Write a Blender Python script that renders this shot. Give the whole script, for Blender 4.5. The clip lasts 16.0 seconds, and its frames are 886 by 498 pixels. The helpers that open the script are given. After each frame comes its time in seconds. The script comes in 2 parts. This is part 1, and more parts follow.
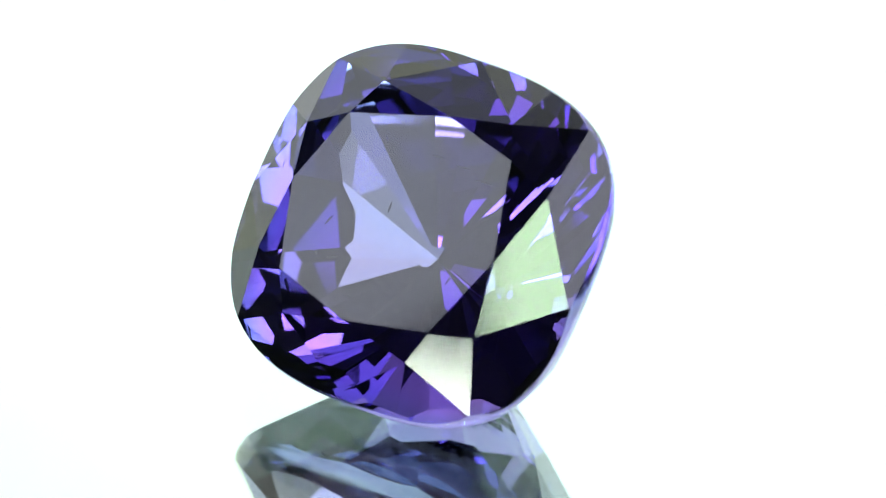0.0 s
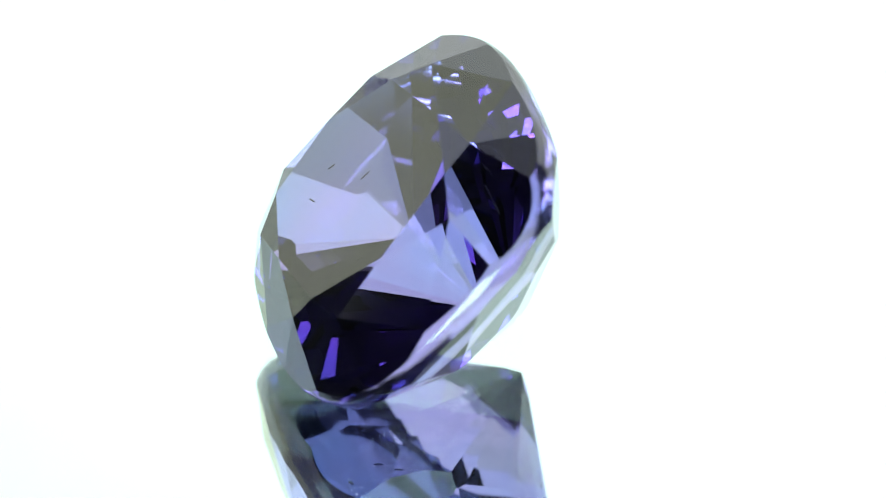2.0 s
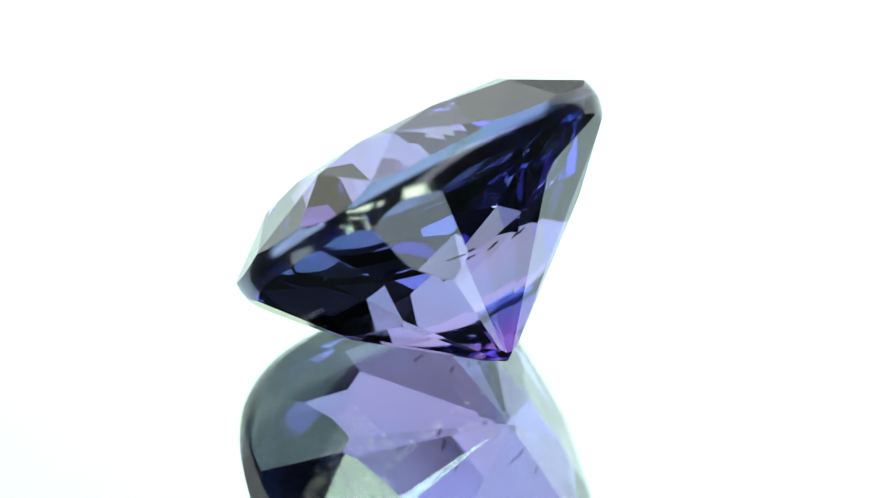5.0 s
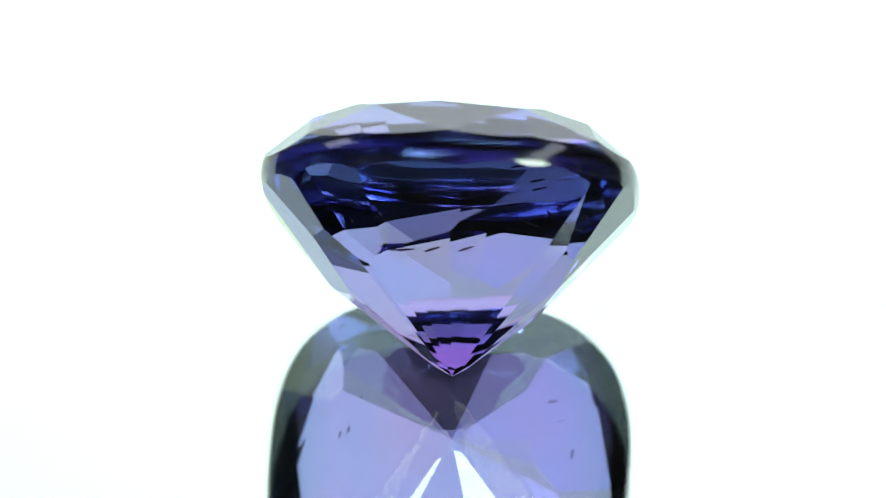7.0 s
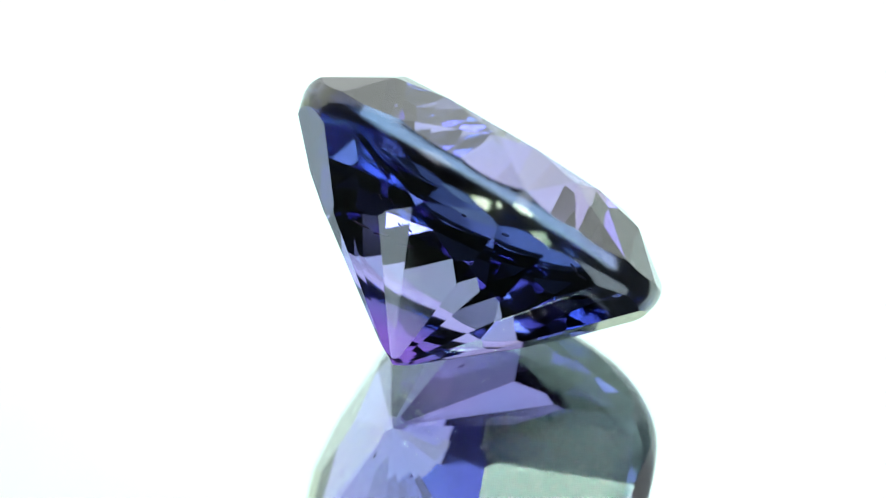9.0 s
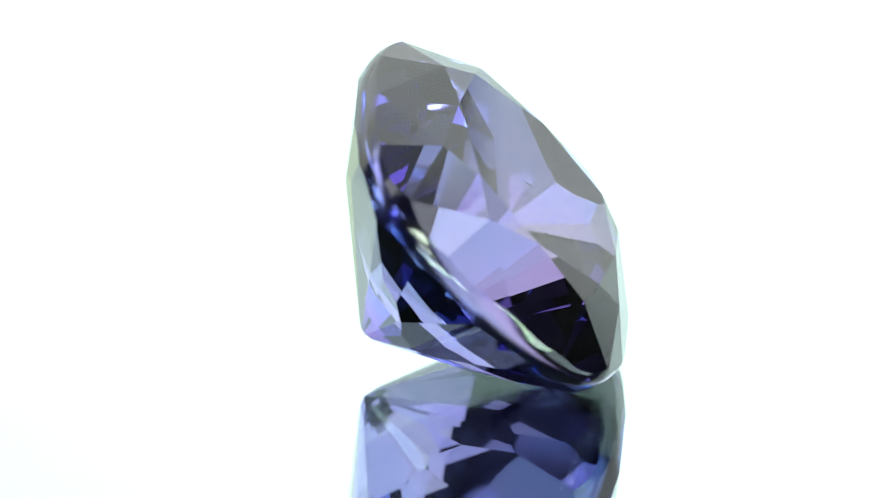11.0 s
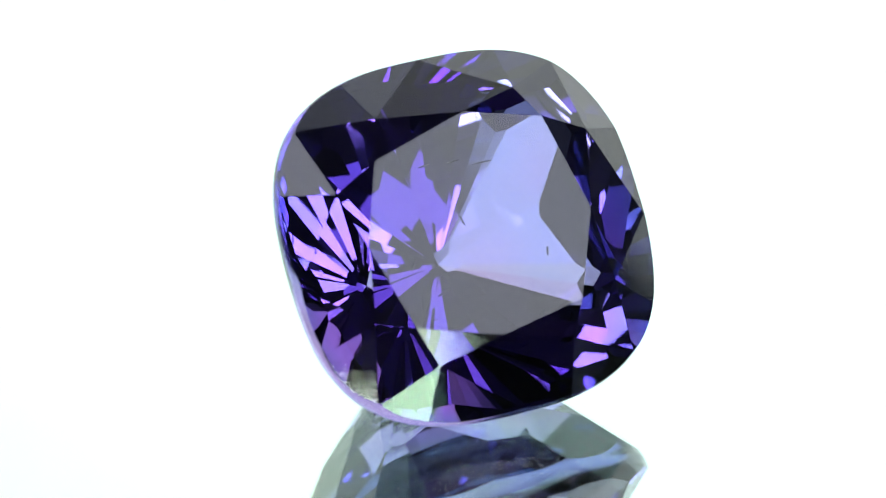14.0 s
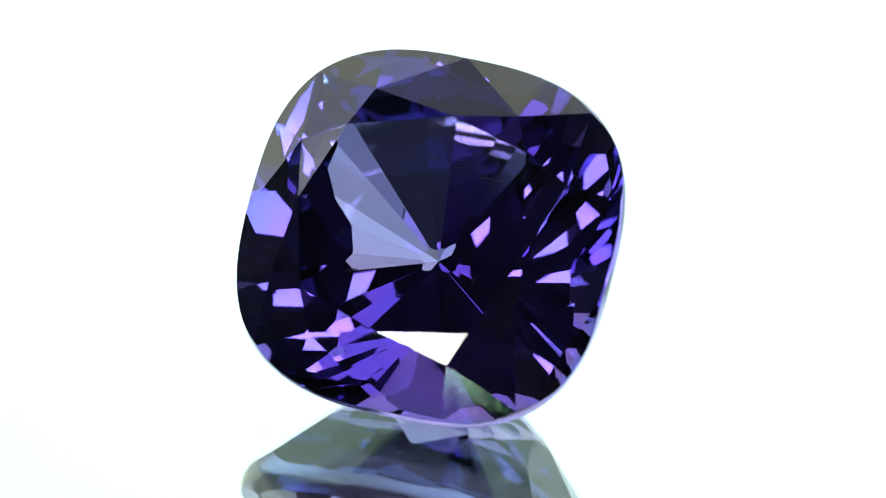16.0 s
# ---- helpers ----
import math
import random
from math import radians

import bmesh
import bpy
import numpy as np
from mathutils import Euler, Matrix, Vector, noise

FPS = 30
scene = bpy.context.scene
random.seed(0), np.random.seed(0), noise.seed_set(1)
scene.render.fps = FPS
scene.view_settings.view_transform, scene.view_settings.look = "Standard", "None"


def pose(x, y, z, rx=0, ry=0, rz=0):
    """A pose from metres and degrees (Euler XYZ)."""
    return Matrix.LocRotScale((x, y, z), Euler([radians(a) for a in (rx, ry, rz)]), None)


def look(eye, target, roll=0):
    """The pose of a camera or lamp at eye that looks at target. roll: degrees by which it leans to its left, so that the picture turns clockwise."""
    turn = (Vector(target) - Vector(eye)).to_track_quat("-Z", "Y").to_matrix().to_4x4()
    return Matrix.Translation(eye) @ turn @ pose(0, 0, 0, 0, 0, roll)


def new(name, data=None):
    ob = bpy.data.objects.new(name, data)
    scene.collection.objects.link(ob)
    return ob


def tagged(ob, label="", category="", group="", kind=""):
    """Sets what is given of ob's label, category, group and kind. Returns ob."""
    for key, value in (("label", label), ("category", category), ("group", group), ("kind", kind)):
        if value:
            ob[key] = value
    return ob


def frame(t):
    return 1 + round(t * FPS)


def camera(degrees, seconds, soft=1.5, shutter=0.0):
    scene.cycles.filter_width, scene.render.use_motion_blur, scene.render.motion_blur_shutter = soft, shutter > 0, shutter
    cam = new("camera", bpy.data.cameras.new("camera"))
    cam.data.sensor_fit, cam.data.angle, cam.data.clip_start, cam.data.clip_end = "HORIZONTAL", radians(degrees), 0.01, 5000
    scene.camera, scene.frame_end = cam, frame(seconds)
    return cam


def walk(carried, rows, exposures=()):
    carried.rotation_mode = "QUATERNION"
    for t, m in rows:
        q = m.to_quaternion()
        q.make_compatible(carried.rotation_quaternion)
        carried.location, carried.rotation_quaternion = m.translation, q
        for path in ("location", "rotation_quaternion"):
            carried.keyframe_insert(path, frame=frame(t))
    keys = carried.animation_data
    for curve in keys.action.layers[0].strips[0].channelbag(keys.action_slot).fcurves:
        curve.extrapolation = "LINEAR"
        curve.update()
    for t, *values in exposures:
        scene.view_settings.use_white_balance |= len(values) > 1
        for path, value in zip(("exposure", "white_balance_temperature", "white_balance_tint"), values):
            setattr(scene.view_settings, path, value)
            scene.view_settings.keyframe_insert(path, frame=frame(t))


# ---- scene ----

# ---- camera: a fixed macro lens, about 12 cm from a stone 8 mm wide ----
U = 0.004                                  # half the stone's width
LIFT = 0.1502                              # apparent depth of the silvering below the stone, in half widths
ELEV, DIST, FOCAL = radians(33.903), 29.207, 9568.2
AIM = Vector((-0.0193, 0.0, 0.7143 - LIFT)) * U
FORWARD = Vector((0.0, math.cos(ELEV), -math.sin(ELEV)))
EYE = AIM - FORWARD * DIST * U
cam = camera(math.degrees(2 * math.atan(784 / FOCAL)), 16.0, soft=0.7)
cam.data.dof.use_dof = True
cam.data.dof.focus_distance = (DIST - 0.1) * U
cam.data.dof.aperture_fstop = 90.0
CAM_POSE = look(EYE, AIM, 0.3)
walk(cam, [(0.0, CAM_POSE), (16.0, CAM_POSE)])

# ---- light: a dim room; the lamps and the glowing backdrop are built below ----
BACKDROP_GLOW, FRONT_GLOW, SIDE_GLOW = 1.5, 18.0, 2.4
world = bpy.data.worlds.new("world")
scene.world = world
world.use_nodes = True
world.node_tree.nodes["Background"].inputs[0].default_value = (0.02, 0.02, 0.022, 1)
world.node_tree.nodes["Background"].inputs[1].default_value = 0.3


# ---- materials ----
def shader(name):
    m = bpy.data.materials.new(name)
    m.use_nodes = True
    nt = m.node_tree
    nt.nodes.clear()
    out = nt.nodes.new("ShaderNodeOutputMaterial")
    return m, nt, out


def principled(name, color, rough=0.5, metal=0.0, transmission=0.0, ior=1.5, var=0.15, scale=40.0, bump=0.0):
    """A surface with colour variation at two scales and fine relief."""
    m, nt, out = shader(name)
    b = nt.nodes.new("ShaderNodeBsdfPrincipled")
    b.inputs["Roughness"].default_value = rough
    b.inputs["Metallic"].default_value = metal
    b.inputs["Transmission Weight"].default_value = transmission
    b.inputs["IOR"].default_value = ior
    b.inputs["Base Color"].default_value = (*color, 1)
    nt.links.new(b.outputs[0], out.inputs[0])
    if var:
        tc = nt.nodes.new("ShaderNodeTexCoord")
        mix = None
        for i, s in enumerate((scale, scale * 9)):
            n = nt.nodes.new("ShaderNodeTexNoise")
            n.inputs["Scale"].default_value = s
            n.inputs["Detail"].default_value = 5
            nt.links.new(tc.outputs["Object"], n.inputs["Vector"])
            r = nt.nodes.new("ShaderNodeMapRange")
            r.inputs["To Min"].default_value = 1 - var / (1 + i)
            r.inputs["To Max"].default_value = 1 + var / (1 + i)
            nt.links.new(n.outputs[0], r.inputs["Value"])
            if mix is None:
                mix = r
            else:
                k = nt.nodes.new("ShaderNodeMath")
                k.operation = "MULTIPLY"
                nt.links.new(mix.outputs[0], k.inputs[0])
                nt.links.new(r.outputs[0], k.inputs[1])
                v = nt.nodes.new("ShaderNodeVectorMath")
                v.operation = "SCALE"
                v.inputs[0].default_value = color
                nt.links.new(k.outputs[0], v.inputs["Scale"])
                nt.links.new(v.outputs[0], b.inputs["Base Color"])
                if bump:
                    bp = nt.nodes.new("ShaderNodeBump")
                    bp.inputs["Strength"].default_value = bump
                    bp.inputs["Distance"].default_value = 0.001
                    nt.links.new(n.outputs[0], bp.inputs["Height"])
                    nt.links.new(bp.outputs[0], b.inputs["Normal"])
    return m


def glowing(name, color_a, color_b, strength, scale):
    """A lit diffusing sheet, its tint drifting softly between two colours."""
    m, nt, out = shader(name)
    tc = nt.nodes.new("ShaderNodeTexCoord")
    n = nt.nodes.new("ShaderNodeTexNoise")
    n.inputs["Scale"].default_value = scale
    n.inputs["Detail"].default_value = 2
    nt.links.new(tc.outputs["Object"], n.inputs["Vector"])
    ramp = nt.nodes.new("ShaderNodeValToRGB")
    ramp.color_ramp.elements[0].position, ramp.color_ramp.elements[1].position = 0.38, 0.62
    ramp.color_ramp.elements[0].color = (*color_a, 1)
    ramp.color_ramp.elements[1].color = (*color_b, 1)
    nt.links.new(n.outputs[0], ramp.inputs[0])
    e = nt.nodes.new("ShaderNodeEmission")
    e.inputs["Strength"].default_value = strength
    nt.links.new(ramp.outputs[0], e.inputs["Color"])
    nt.links.new(e.outputs[0], out.inputs[0])
    return m


def glow_sheet(name, strength, top):
    """The backdrop, its light painted as its own glow: even low down, fading above a height, a trace of green in
    places.
    """
    m, nt, out = shader(name)
    geo = nt.nodes.new("ShaderNodeNewGeometry")
    sep = nt.nodes.new("ShaderNodeSeparateXYZ")
    nt.links.new(geo.outputs["Position"], sep.inputs[0])
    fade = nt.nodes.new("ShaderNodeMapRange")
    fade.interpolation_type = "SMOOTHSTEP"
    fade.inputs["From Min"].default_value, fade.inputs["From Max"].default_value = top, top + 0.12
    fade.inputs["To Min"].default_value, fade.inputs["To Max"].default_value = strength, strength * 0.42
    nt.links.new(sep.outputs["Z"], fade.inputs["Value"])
    n = nt.nodes.new("ShaderNodeTexNoise")
    n.inputs["Scale"].default_value = 4.0
    nt.links.new(geo.outputs["Position"], n.inputs["Vector"])
    ramp = nt.nodes.new("ShaderNodeValToRGB")
    ramp.color_ramp.elements[0].color, ramp.color_ramp.elements[1].color = (0.95, 1.0, 1.02, 1), (0.90, 1.0, 0.97, 1)
    nt.links.new(n.outputs[0], ramp.inputs[0])
    # light falloff put into the glow's colour: dimmer, yellower upwards and towards -X
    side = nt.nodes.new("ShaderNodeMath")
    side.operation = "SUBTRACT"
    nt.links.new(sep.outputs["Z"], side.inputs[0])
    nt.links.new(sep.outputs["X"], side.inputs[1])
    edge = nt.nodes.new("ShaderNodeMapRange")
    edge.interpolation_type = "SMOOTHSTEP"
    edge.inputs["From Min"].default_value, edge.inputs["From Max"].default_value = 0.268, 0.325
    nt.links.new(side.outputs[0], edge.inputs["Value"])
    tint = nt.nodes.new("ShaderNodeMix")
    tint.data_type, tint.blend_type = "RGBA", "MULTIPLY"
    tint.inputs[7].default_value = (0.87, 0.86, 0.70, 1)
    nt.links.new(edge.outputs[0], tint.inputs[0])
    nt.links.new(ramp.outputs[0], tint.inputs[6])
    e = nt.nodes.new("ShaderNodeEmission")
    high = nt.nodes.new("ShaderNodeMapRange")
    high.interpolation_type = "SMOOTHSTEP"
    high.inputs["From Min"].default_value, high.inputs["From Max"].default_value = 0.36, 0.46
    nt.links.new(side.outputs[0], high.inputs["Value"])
    cool = nt.nodes.new("ShaderNodeMix")   # cooler light painted into the glow on the upper and outer part of the sheet
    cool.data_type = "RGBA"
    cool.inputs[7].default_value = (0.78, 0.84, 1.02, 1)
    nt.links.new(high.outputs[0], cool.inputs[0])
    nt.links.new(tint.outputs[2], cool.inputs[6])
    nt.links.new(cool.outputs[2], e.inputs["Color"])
    nt.links.new(fade.outputs[0], e.inputs["Strength"])
    nt.links.new(e.outputs[0], out.inputs[0])
    return m


def lamp_sheet(name, strength):
    """A lamp's diffuser: white and strongest in the middle, greener and weaker to its edge."""
    m, nt, out = shader(name)
    tc = nt.nodes.new("ShaderNodeTexCoord")
    n = nt.nodes.new("ShaderNodeTexNoise")
    n.inputs["Scale"].default_value = 14.0
    nt.links.new(tc.outputs["Object"], n.inputs["Vector"])
    off = nt.nodes.new("ShaderNodeVectorMath")
    off.operation = "SUBTRACT"
    off.inputs[1].default_value = (0.5, 0.5, 0.5)
    nt.links.new(tc.outputs["Generated"], off.inputs[0])
    ln = nt.nodes.new("ShaderNodeVectorMath")
    ln.operation = "LENGTH"
    nt.links.new(off.outputs[0], ln.inputs[0])
    add = nt.nodes.new("ShaderNodeMath")
    add.operation = "MULTIPLY_ADD"
    add.inputs[1].default_value = 0.2
    nt.links.new(n.outputs[0], add.inputs[0])
    nt.links.new(ln.outputs["Value"], add.inputs[2])
    ramp = nt.nodes.new("ShaderNodeValToRGB")
    ramp.color_ramp.elements[0].position, ramp.color_ramp.elements[1].position = 0.48, 0.85
    ramp.color_ramp.elements[0].color, ramp.color_ramp.elements[1].color = (1, 1, 0.97, 1), (0.45, 0.65, 0.42, 1)
    nt.links.new(add.outputs[0], ramp.inputs[0])
    e = nt.nodes.new("ShaderNodeEmission")
    e.inputs["Strength"].default_value = strength
    nt.links.new(ramp.outputs[0], e.inputs["Color"])
    nt.links.new(e.outputs[0], out.inputs[0])
    return m


def clear_gem(name, rough):
    """The polished skin of the stone: clear, strongly refracting."""
    m, nt, out = shader(name)
    g = nt.nodes.new("ShaderNodeBsdfGlass")
    g.inputs["Color"].default_value = (1, 1, 1, 1)
    g.inputs["Roughness"].default_value = rough
    g.inputs["IOR"].default_value = 1.75
    nt.links.new(g.outputs[0], out.inputs[0])
    return m


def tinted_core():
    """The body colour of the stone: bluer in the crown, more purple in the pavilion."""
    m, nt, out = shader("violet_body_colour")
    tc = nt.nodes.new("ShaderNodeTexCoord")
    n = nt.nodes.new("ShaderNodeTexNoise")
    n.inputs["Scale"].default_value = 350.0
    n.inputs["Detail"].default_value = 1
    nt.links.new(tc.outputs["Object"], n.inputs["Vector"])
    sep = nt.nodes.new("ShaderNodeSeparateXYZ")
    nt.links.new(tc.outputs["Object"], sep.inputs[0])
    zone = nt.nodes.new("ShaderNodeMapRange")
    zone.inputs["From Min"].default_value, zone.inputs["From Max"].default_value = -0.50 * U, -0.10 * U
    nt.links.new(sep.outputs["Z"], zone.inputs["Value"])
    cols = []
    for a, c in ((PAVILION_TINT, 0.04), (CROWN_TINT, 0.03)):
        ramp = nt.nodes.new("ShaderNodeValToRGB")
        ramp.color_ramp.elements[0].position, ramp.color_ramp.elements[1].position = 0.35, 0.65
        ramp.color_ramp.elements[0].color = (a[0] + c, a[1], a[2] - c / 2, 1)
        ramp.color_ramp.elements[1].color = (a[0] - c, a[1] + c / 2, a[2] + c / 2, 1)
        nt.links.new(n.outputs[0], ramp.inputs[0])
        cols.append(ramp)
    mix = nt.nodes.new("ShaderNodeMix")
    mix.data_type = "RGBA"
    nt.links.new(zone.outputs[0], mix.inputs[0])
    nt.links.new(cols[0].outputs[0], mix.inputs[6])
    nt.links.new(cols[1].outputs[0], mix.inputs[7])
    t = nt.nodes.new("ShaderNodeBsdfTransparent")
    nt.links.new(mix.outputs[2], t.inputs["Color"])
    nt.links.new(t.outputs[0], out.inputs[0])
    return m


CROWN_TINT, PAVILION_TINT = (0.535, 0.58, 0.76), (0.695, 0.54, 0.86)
M_GEM = clear_gem("polished_gem", 0.0)
M_GIRDLE = clear_gem("bruted_girdle", 0.13)
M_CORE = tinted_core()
M_FLAKE = principled("dark_mineral", (0.03, 0.025, 0.04), 0.5, var=0.3, scale=3000)
M_GLASS = principled("clear_glass", (0.97, 1.0, 0.98), 0.0, transmission=1.0, ior=1.45, var=0)
M_SILVER = principled("mirror_silvering", (0.83, 0.95, 0.96), 0.0, metal=1.0, var=0)
M_EDGE = principled("grey_mirror_paint", (0.25, 0.26, 0.27), 0.6, var=0.1)
M_BACKDROP = glow_sheet("glowing_white_backdrop", BACKDROP_GLOW, 0.38)
M_FRONT = lamp_sheet("lit_diffuser", FRONT_GLOW)
M_SIDE = glowing("lit_side_diffuser", (0.90, 0.92, 1.08), (0.86, 0.94, 1.05), SIDE_GLOW, 5)
M_BLACK = principled("black_lamp_shell", (0.03, 0.03, 0.032), 0.45, var=0.2, bump=0.1)
M_METAL = principled("brushed_steel", (0.5, 0.5, 0.52), 0.35, metal=1.0, var=0.1)
M_DESK = principled("dark_desk_laminate", (0.06, 0.055, 0.05), 0.5, var=0.25, scale=12, bump=0.1)
M_WALL = principled("dark_grey_wall_paint", (0.17, 0.17, 0.19), 0.9, var=0.1, scale=4, bump=0.2)


# ---- mesh helpers ----
def part(name, bm, material, parent=None, label=""):
    me = bpy.data.meshes.new(name)
    bm.to_mesh(me)
    bm.free()
    me.materials.append(material)
    ob = new(name, me)
    ob.parent = parent
    return tagged(ob, label)


def poly_mesh(verts, faces):
    bm = bmesh.new()
    vs = [bm.verts.new(v) for v in verts]
    for f in faces:
        bm.faces.new([vs[i] for i in f])
    return bm


def box(x0, y0, z0, x1, y1, z1, bevel=0.0):
    bm = bmesh.new()
    bmesh.ops.create_cube(bm, size=1.0, matrix=Matrix.Translation(((x0 + x1) / 2, (y0 + y1) / 2, (z0 + z1) / 2))
                          @ Matrix.Diagonal((x1 - x0, y1 - y0, z1 - z0, 1)))
    if bevel:
        bmesh.ops.bevel(bm, geom=bm.edges[:], offset=bevel, segments=2, profile=0.5, affect="EDGES")
    return bm


def tube(a, b, r, seg=16):
    a, b = Vector(a), Vector(b)
    bm = bmesh.new()
    m = Matrix.Translation((a + b) / 2) @ (b - a).to_track_quat("Z", "Y").to_matrix().to_4x4()
    bmesh.ops.create_cone(bm, cap_ends=True, segments=seg, radius1=r, radius2=r, depth=(b - a).length, matrix=m)
    return bm


def clip(faces, n, o, tag):
    """Cut a convex solid (a list of tagged polygons) with the half-space n.x <= o."""
    kept, rim = [], []
    for name, poly in faces:
        d = [float(n @ p) - o for p in poly]
        outp = []
        for i, p in enumerate(poly):
            q, dp, dq = poly[(i + 1) % len(poly)], d[i], d[(i + 1) % len(poly)]
            if dp <= 1e-9:
                outp.append(p)
            if (dp < -1e-9 and dq > 1e-9) or (dp > 1e-9 and dq < -1e-9):
                c = p + (q - p) * (dp / (dp - dq))
                outp.append(c)
                rim.append(c)
            elif abs(dp) <= 1e-9:
                rim.append(p)
        if len(outp) > 2:
            kept.append((name, outp))
    pts = []
    for p in rim:
        if all(np.linalg.norm(p - q) > 1e-7 for q in pts):
            pts.append(p)
    if len(pts) > 2 and len(kept) < len(faces) + 1:
        c = sum(pts) / len(pts)
        u = pts[0] - c
        u = u / np.linalg.norm(u)
        v = np.cross(n, u)
        pts.sort(key=lambda p: math.atan2(float((p - c) @ v), float((p - c) @ u)))
        kept.append((tag, pts))
    return kept


# ---- the stone: cut facet by facet like the real one ----
GA, GB, GP, GZ, HC = 1.0186, 0.9899, 2.814, 0.067, 0.332   # half widths, squareness, half girdle, table height


def outline(az, r=1.0):
    c, s = math.cos(az), math.sin(az)
    k = (abs(c / GA) ** GP + abs(s / GB) ** GP) ** (-1 / GP) * r
    return np.array([k * c, k * s])


def plane3(a, b, c):
    n = np.cross(np.subtract(b, a), np.subtract(c, a))
    n = n / np.linalg.norm(n)
    return n, float(n @ np.array(a))


def facing(pl, up):
    n, o = pl
    return (n, o) if (n[2] > 0) == up else (-n, -o)


# corners of the table and tips of the star facets, seen from above
TABLE = ((0.607, -0.04), (0.478, 0.498), (0.045, 0.611), (-0.51, 0.45), (-0.67, 0.01), (-0.535, -0.463), (-0.07, -0.602), (0.418, -0.507))
TIPS = ((0.728, 0.388, 0.2780), (0.381, 0.689, 0.2856), (-0.42, 0.68, 0.278), (-0.746, 0.329, 0.283), (-0.725, -0.392, 0.2813), (-0.442, -0.68, 0.2779), (0.335, -0.692, 0.2756), (0.646, -0.441, 0.2873))
RING, RING_Z = 0.665, -0.474                # where the two tiers of the pavilion meet
CULET = np.array([-0.036, -0.057, -1.054])
# the cutter's errors, in degrees: each facet's slope and heading off the ideal
GIRDLE_MEETS = (-5.9, 49.0, 91.5, 138.0, 184.6, 225.7, 268.5, 311.0)   # headings at which the bezels come down to the girdle
GIRDLE_REACH = (0.980, 0.988, 0.988, 0.988, 0.995, 0.995, 0.956, 0.988)   # how far out that is
HALF_MEETS = (21.7, 66.0, 117.0, 157.0, 205.0, 241.0, 288.0, 327.8)     # and those at which two upper girdle facets part
HALF_RISE = (0, 0, 0, 0, 0, 0.008, 0, -0.030)                              # how far above or below the girdle's edge
MAIN_SLOPE = (1.6, -1.2, 2.9, 1.0, 0.3, -2.8, -0.4, 2.4, 2.7, 0.3, -0.2, 0.1, -1.7, -0.4, 1.7, 0.8)
MAIN_TURN = (-1.8, -3.4, 1.2, 0.6, 7.0, 1.5, -2.4, 6.5, 3.9, 7.0, 2.7, -0.8, 1.4, 7.0, -2.4, 3.9)
LOWER_SLOPE = (2.6, -1.3, -1.8, -2.6, -2.6, 1.8, -0.2, -1.0, 1.3, 2.8, -0.9, 1.7, -0.3, 1.5, -0.9, -0.9)
LOWER_TURN = (2.5, -4.1, -3.2, 0.9, 4.6, -1.5, 2.2, -5.0, 3.7, 0.9, 3.8, -3.1, -0.8, -5.0, 0.5, 2.7)
TIP_Z, TIP_HEADING, TIP_SLOPE = -1.034, 1.04, (151.3, 151.6, 149.4, 149.3, 148.0, 148.0, 150.7, 148.2)


def recut(plane, through_point, slope, turn):
    """The facet tipped and turned a little about a point that it keeps."""
    n = plane[0]
    az = math.atan2(n[1], n[0]) + radians(turn)
    tip = math.acos(n[2]) + radians(slope)
    n = np.array([math.sin(tip) * math.cos(az), math.sin(tip) * math.sin(az), math.cos(tip)])
    return n, float(n @ np.array(through_point))


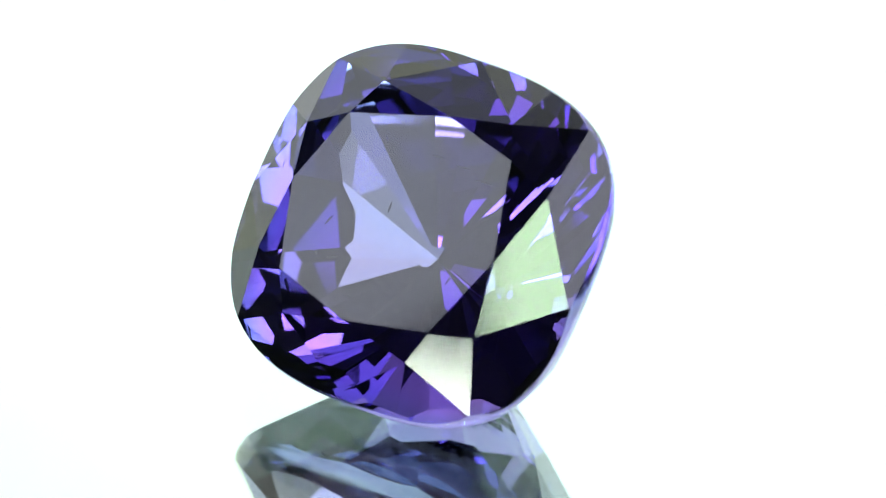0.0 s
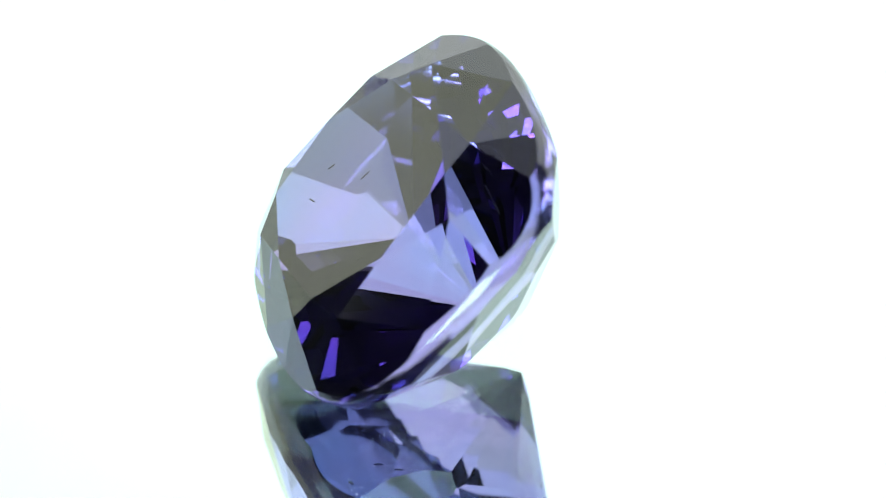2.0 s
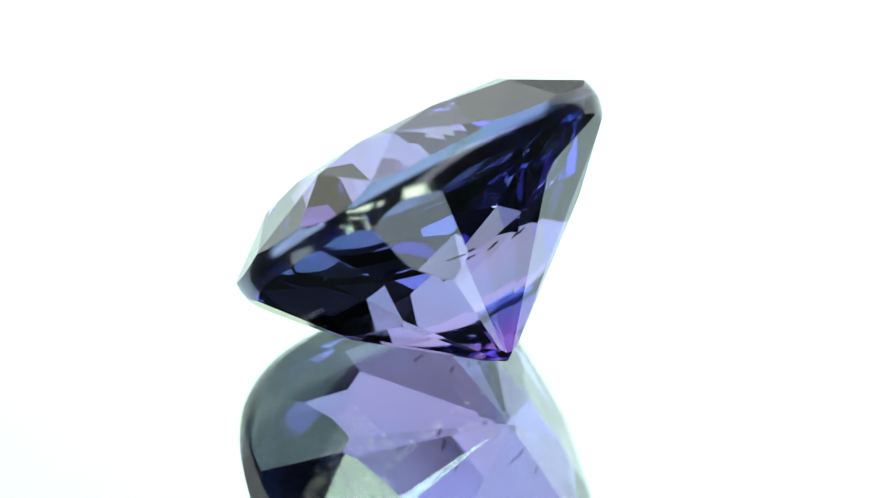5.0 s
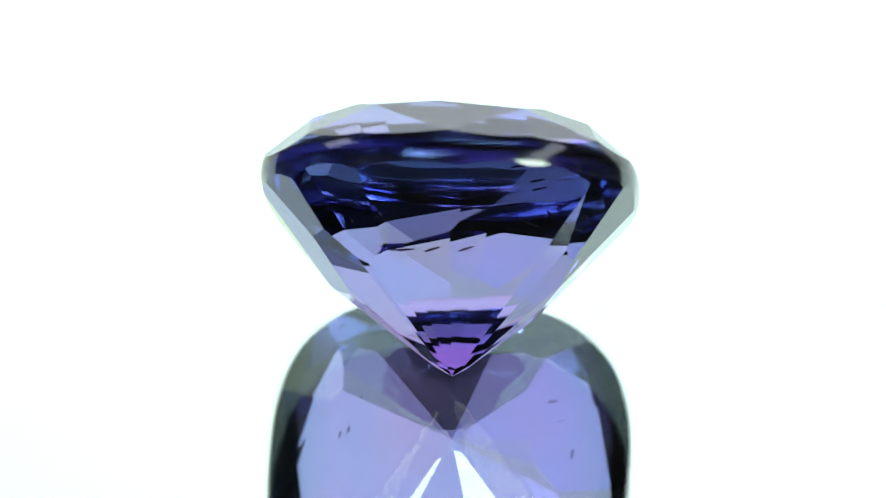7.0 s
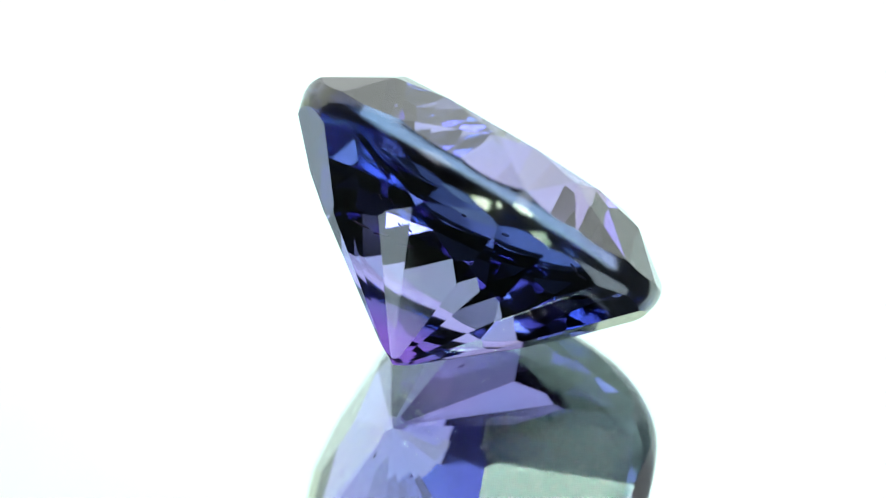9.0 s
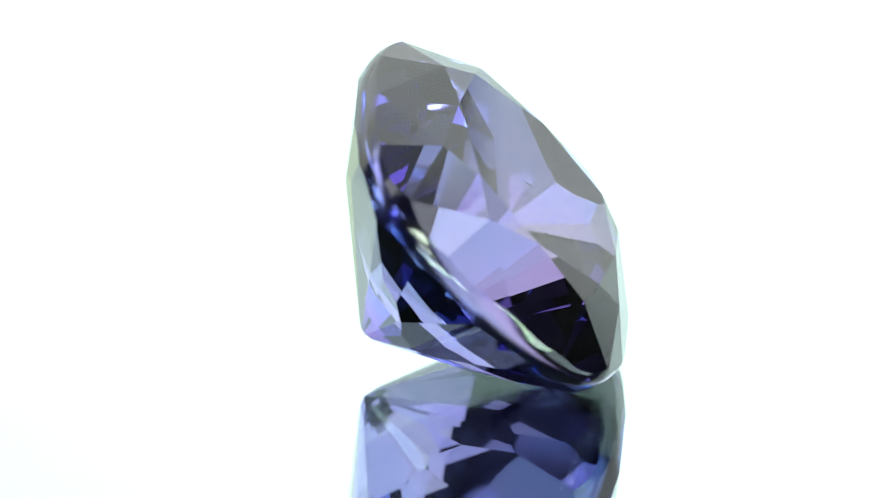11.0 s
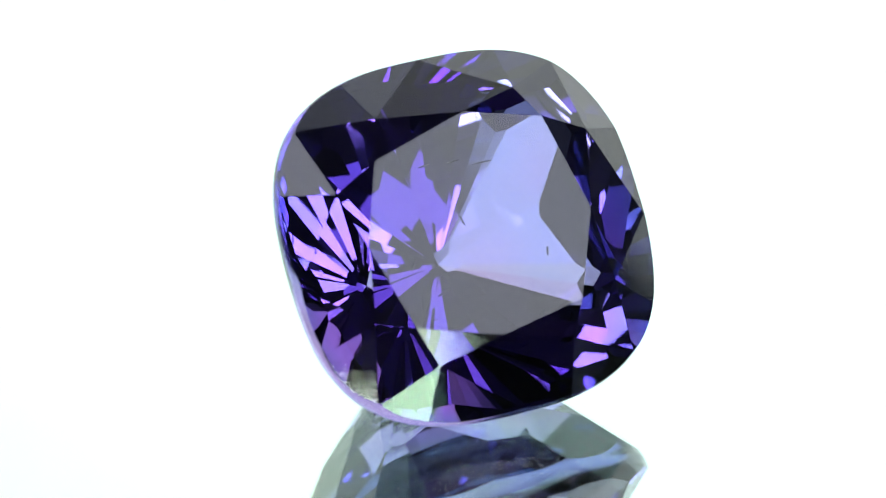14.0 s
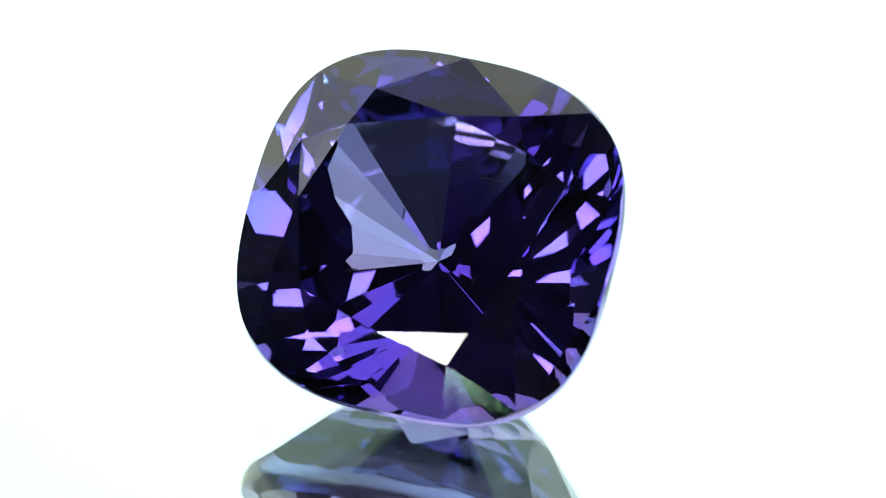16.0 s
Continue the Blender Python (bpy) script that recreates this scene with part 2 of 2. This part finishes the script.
def gem_planes():
    """The facets as (name, outward normal, offset)."""
    out = [("table_facet", np.array([0, 0, 1.0]), HC)]
    T = [np.array([*p, HC]) for p in TABLE]
    S = [np.array(p) for p in TIPS]
    for k in range(8):
        out.append(("bezel_facet", *facing(plane3(T[k], S[k - 1], S[k]), True)))
    for k in range(8):
        j = (k + 1) % 8
        out.append(("star_facet", *facing(plane3(T[k], S[k], T[j]), True)))
        m = [*outline(radians(HALF_MEETS[k]), 0.984 if k == 5 else 0.992), GZ + HALF_RISE[k]]
        for q in (k, j):
            n, o = out[1 + q][1:]
            x, y = outline(radians(GIRDLE_MEETS[q]), GIRDLE_REACH[q])
            g = [x, y, (o - n[0] * x - n[1] * y) / n[2]]
            out.append(("upper_girdle_facet", *facing(plane3(S[k], g, m), True)))
    for k in range(16):
        # the pavilion: sixteen mains meeting in the culet, sixteen steeper facets along the girdle
        az = (k + 0.5) * math.pi / 8
        m = np.array([*(outline(az, RING) + [0, -0.022]), RING_Z])
        t = np.array([*(outline(az + 0.05) - outline(az - 0.05)), 0])
        rim = np.array([*outline(az), -GZ])
        main = facing(plane3(CULET, m, m + t), False)
        lower = facing(plane3(rim, m, m + t), False)
        out.append(("pavilion_main_facet", *recut(main, CULET, MAIN_SLOPE[k], MAIN_TURN[k])))
        out.append(("lower_girdle_facet", *recut(lower, rim, LOWER_SLOPE[k], LOWER_TURN[k])))
    mains = [p[1] for p in out if p[0] == "pavilion_main_facet"]
    for a, b in zip(mains, mains[1:] + mains[:1]):
        # a sliver ground along each ridge between two mains, widening outwards
        along = np.cross(a, b)
        if np.linalg.norm(along) < 0.1:
            continue
        along = along / np.linalg.norm(along)
        along = along if along[2] > 0 else -along
        n = (a + b) / np.linalg.norm(a + b) + 0.013 * along
        n = n / np.linalg.norm(n)
        out.append(("pavilion_ridge_facet", n, float(n @ CULET)))
    for k in range(8):
        # small blunt facets round the culet
        az, tip = (k + TIP_HEADING) * math.pi / 4, radians(TIP_SLOPE[k])
        n = np.array([math.sin(tip) * math.cos(az), math.sin(tip) * math.sin(az), math.cos(tip)])
        out.append(("culet_facet", n, float(n @ np.array([CULET[0], CULET[1], TIP_Z]))))
    return out


def gem_faces(shrink=0.0, seg=96):
    # a slightly barrel-shaped blank: its rim stays as the rounded girdle
    profile = ((-1.3, 0.70), (-GZ, 0.990), (-0.024, 1.0), (0.024, 1.0), (GZ, 0.990), (0.6, 0.86))
    rings = [[np.array([*outline(2 * math.pi * i / seg, r - shrink), z]) for i in range(seg)] for z, r in profile]
    faces = [("cap", rings[-1]), ("cap", rings[0][::-1])]
    for a, c in zip(rings, rings[1:]):
        faces += [("girdle", [a[i], a[(i + 1) % seg], c[(i + 1) % seg], c[i]]) for i in range(seg)]
    for name, n, o in gem_planes():
        faces = clip(faces, n, o - shrink, name)
    return faces


def facets_mesh(polys, smooth=False):
    bm = bmesh.new()
    for poly in polys:
        f = bm.faces.new([bm.verts.new(Vector(p) * U) for p in poly])
        f.smooth = smooth
    bmesh.ops.remove_doubles(bm, verts=bm.verts[:], dist=1e-8)
    return bm


GEM_TURN = Matrix.Rotation(radians(45.901), 4, "X") @ Matrix.Rotation(radians(-1.928), 4, "Z")
GEM_FACES = gem_faces()
SPOT = Vector((-0.0122, -0.2540, 0.9507 - LIFT))


def build_gemstone():
    gem = new("gemstone")
    gem.empty_display_size = 0.002
    tagged(gem, "violet-blue cushion-cut gemstone lying tilted on a mirror", "gemstone")
    wording = {"table_facet": "large polished octagonal top facet", "girdle": "thin rounded girdle band"}
    girdle = []
    for name, poly in GEM_FACES:
        if name == "girdle":
            girdle.append(poly)
        else:
            part(name, facets_mesh([poly]), M_GEM, gem, wording.get(name, ""))
    part("girdle", facets_mesh(girdle, True), M_GIRDLE, gem, wording["girdle"])
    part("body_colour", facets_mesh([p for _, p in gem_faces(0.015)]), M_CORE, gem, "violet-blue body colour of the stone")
    rnd = random.Random(4)
    for x, y, z, length, turn in ((-0.30, -0.30, 0.20, 0.05, 20), (-0.42, -0.12, 0.16, 0.04, 60), (-0.1, 0.05, 0.22, 0.04, 100),
                                  (0.22, 0.38, -0.34, 0.07, 0), (0.06, 0.42, -0.36, 0.06, 5), (-0.1, 0.43, -0.37, 0.05, 8),
                                  (0.35, -0.2, 0.1, 0.03, 75)):
        bm = bmesh.new()
        bmesh.ops.create_icosphere(bm, subdivisions=1, radius=1.0)
        for v in bm.verts:
            v.co *= 1 + rnd.uniform(-0.25, 0.25)
        bmesh.ops.transform(bm, verts=bm.verts[:], matrix=Matrix.Translation(Vector((x, y, z)) * U)
                            @ Matrix.Rotation(radians(turn), 4, "Z") @ Matrix.Rotation(radians(rnd.uniform(-30, 30)), 4, "Y")
                            @ Matrix.Diagonal((length * U, 0.006 * U, 0.009 * U, 1)))
        part("inclusion", bm, M_FLAKE, gem, "tiny dark needle inside the stone")
    return gem


def gem_pose(t):
    spin = Matrix.Rotation(radians(-30.260 - 21.7052 * t), 4, "Z")
    return spin @ Matrix.Translation(SPOT * U) @ GEM_TURN


# ---- the place: mirror on a desk, glowing backdrop, lamps, dim room ----
GLASS = 0.00134
DESK = -GLASS - 0.0016


def build_room():
    """A small dim studio closed in round the tabletop."""
    w, h, t = 0.62, 1.06, 0.03
    f = DESK
    tagged(part("tabletop", box(-w - t, -w - t, f - 0.03, w + t, w + t, f), M_DESK), "dark laminate tabletop", kind="structure")
    tagged(part("ceiling", box(-w - t, -w - t, h, w + t, w + t, h + t), M_WALL), "dim dark grey ceiling", kind="structure")
    for name, b in (("wall_north", (-w - t, w, f, w + t, w + t, h)), ("wall_south", (-w - t, -w - t, f, w + t, -w, h)),
                    ("wall_east", (w, -w, f, w + t, w, h)), ("wall_west", (-w - t, -w, f, -w, w, h))):
        tagged(part(name, box(*b), M_WALL), "dim dark grey studio wall", kind="structure")


def build_mirror():
    mirror = tagged(new("mirror_plate"), "thin flat glass mirror lying under the stone", "mirror")
    mirror.location = (0, 0, DESK)
    z = -DESK
    bm = bmesh.new()
    r = 0.15
    pts = [Vector((r * math.cos(i * math.pi / 48), r * math.sin(i * math.pi / 48), 0)) for i in range(96)]
    top = [bm.verts.new(p + Vector((0, 0, z))) for p in pts]
    low = [bm.verts.new(p + Vector((0, 0, z - GLASS))) for p in pts]
    bm.faces.new(top)
    bm.faces.new(low[::-1])
    for i in range(96):
        j = (i + 1) % 96
        bm.faces.new((low[i], low[j], top[j], top[i]))
    part("glass", bm, M_GLASS, mirror, "clear glass sheet")
    bm = tube((0, 0, z - GLASS - 0.0008), (0, 0, z - GLASS - 0.00002), r - 0.001, 96)
    part("silvering", bm, M_SILVER, mirror, "bright silvered back")
    part("backing", tube((0, 0, 0), (0, 0, z - GLASS - 0.0008), r - 0.0005, 96), M_EDGE, mirror, "grey painted backing")


def build_backdrop():
    """A white sheet, its light painted in as glow, bent round the far side of the desk."""
    r, half, h = 0.36, radians(61), 0.98
    bm = bmesh.new()
    n, t = 48, 0.004
    rings = []
    for i in range(n + 1):
        a = math.pi / 2 + half - 2 * half * i / n
        rings.append([bm.verts.new((q * math.cos(a), q * math.sin(a), zz)) for q, zz in
                      ((r, DESK), (r, h), (r + t, h), (r + t, DESK))])
    for a, b in zip(rings, rings[1:]):
        for i in range(4):
            j = (i + 1) % 4
            bm.faces.new((a[i], a[j], b[j], b[i]))
    bm.faces.new(rings[0][::-1])
    bm.faces.new(rings[-1])
    bmesh.ops.recalc_face_normals(bm, faces=bm.faces[:])
    tagged(part("backdrop", bm, M_BACKDROP), "curved white backdrop sheet, its light painted in as glow", kind="structure")


def build_front_lamp(x0, x1, z0, z1):
    lamp = tagged(new("panel_lamp"), "upright black panel lamp with a bright white diffuser", "lamp", "panel lamps in front of the mirror")
    lamp.location = ((x0 + x1) / 2, -0.31, DESK)
    x, z0 = (x1 - x0) / 2, z0 - DESK
    z1 -= DESK
    low = max(z0 - 0.006, 0)
    part("housing", box(-x - 0.006, -0.03, low, x + 0.006, -0.004, z1 + 0.008, 0.003), M_BLACK, lamp)
    part("diffuser", box(-x, -0.004, z0, x, 0, z1, 0.001), M_FRONT, lamp, "glowing white diffuser")
    if low > 0:
        part("foot", box(-x * 0.6, -0.05, 0, x * 0.6, 0.0, 0.006, 0.002), M_METAL, lamp)
        for s in (-0.5, 0.5):
            part("post", tube((s * x, -0.017, 0.006), (s * x, -0.017, low), 0.004), M_METAL, lamp)


def build_side_lamp(side):
    """A strip lamp slanting towards the stone, on a stand; the one at side -1 is shorter and broader."""
    lamp = tagged(new("strip_lamp"), "black strip lamp with a white diffuser on a steel stand", "lamp", "strip lamps beside the mirror")
    way = Vector((side * math.cos(radians(49.2)), -0.45, math.sin(radians(49.2)))).normalized()
    c, wide, high = way * 0.40, 0.170, 0.047
    near, far = (0.044, 0.100) if side < 0 else (-wide, high)
    base = Vector((c.x + side * 0.13, c.y, DESK))
    lamp.location = base
    u = Vector((0, 1, 0)) - way * way.y
    u.normalize()
    v = way.cross(u)
    m = Matrix.Translation(c - base) @ Matrix((u, v, way)).transposed().to_4x4()
    for name, b, mat in (("housing", (near - 0.006, -high - 0.006, 0.004, wide + 0.006, far + 0.006, 0.03), M_BLACK),
                         ("diffuser", (near, -high, 0, wide, far, 0.004), M_SIDE)):
        bm = box(*b, 0.001)
        bmesh.ops.transform(bm, verts=bm.verts[:], matrix=m)
        part(name, bm, mat, lamp)
    top = m @ Vector(((near + wide) / 2, 0, 0.03))
    part("pole", tube((0, 0, 0.01), (0, 0, top.z + 0.03), 0.006), M_METAL, lamp)
    part("arm", tube((0, 0, top.z + 0.02), top, 0.005), M_METAL, lamp)
    part("base", tube((0, 0, 0), (0, 0, 0.012), 0.06, 32), M_BLACK, lamp)


build_room()
build_mirror()
build_backdrop()
build_front_lamp(-0.205, -0.079, 0.060, 0.1325)
build_front_lamp(-0.205, -0.085, 0.0, 0.0105)
build_front_lamp(-0.268, -0.2185, 0.064, 0.0905)
build_front_lamp(-0.041, -0.0145, 0.080, 0.132)
build_front_lamp(0.100, 0.233, 0.078, 0.213)
build_front_lamp(0.2475, 0.262, 0.150, 0.176)
build_side_lamp(-1)
build_side_lamp(1)
gemstone = build_gemstone()


def motions():
    """The stone turns steadily about the upright, one turn in 16.6 s."""
    walk(gemstone, [(0.5 * i, gem_pose(0.5 * i)) for i in range(33)])


motions()
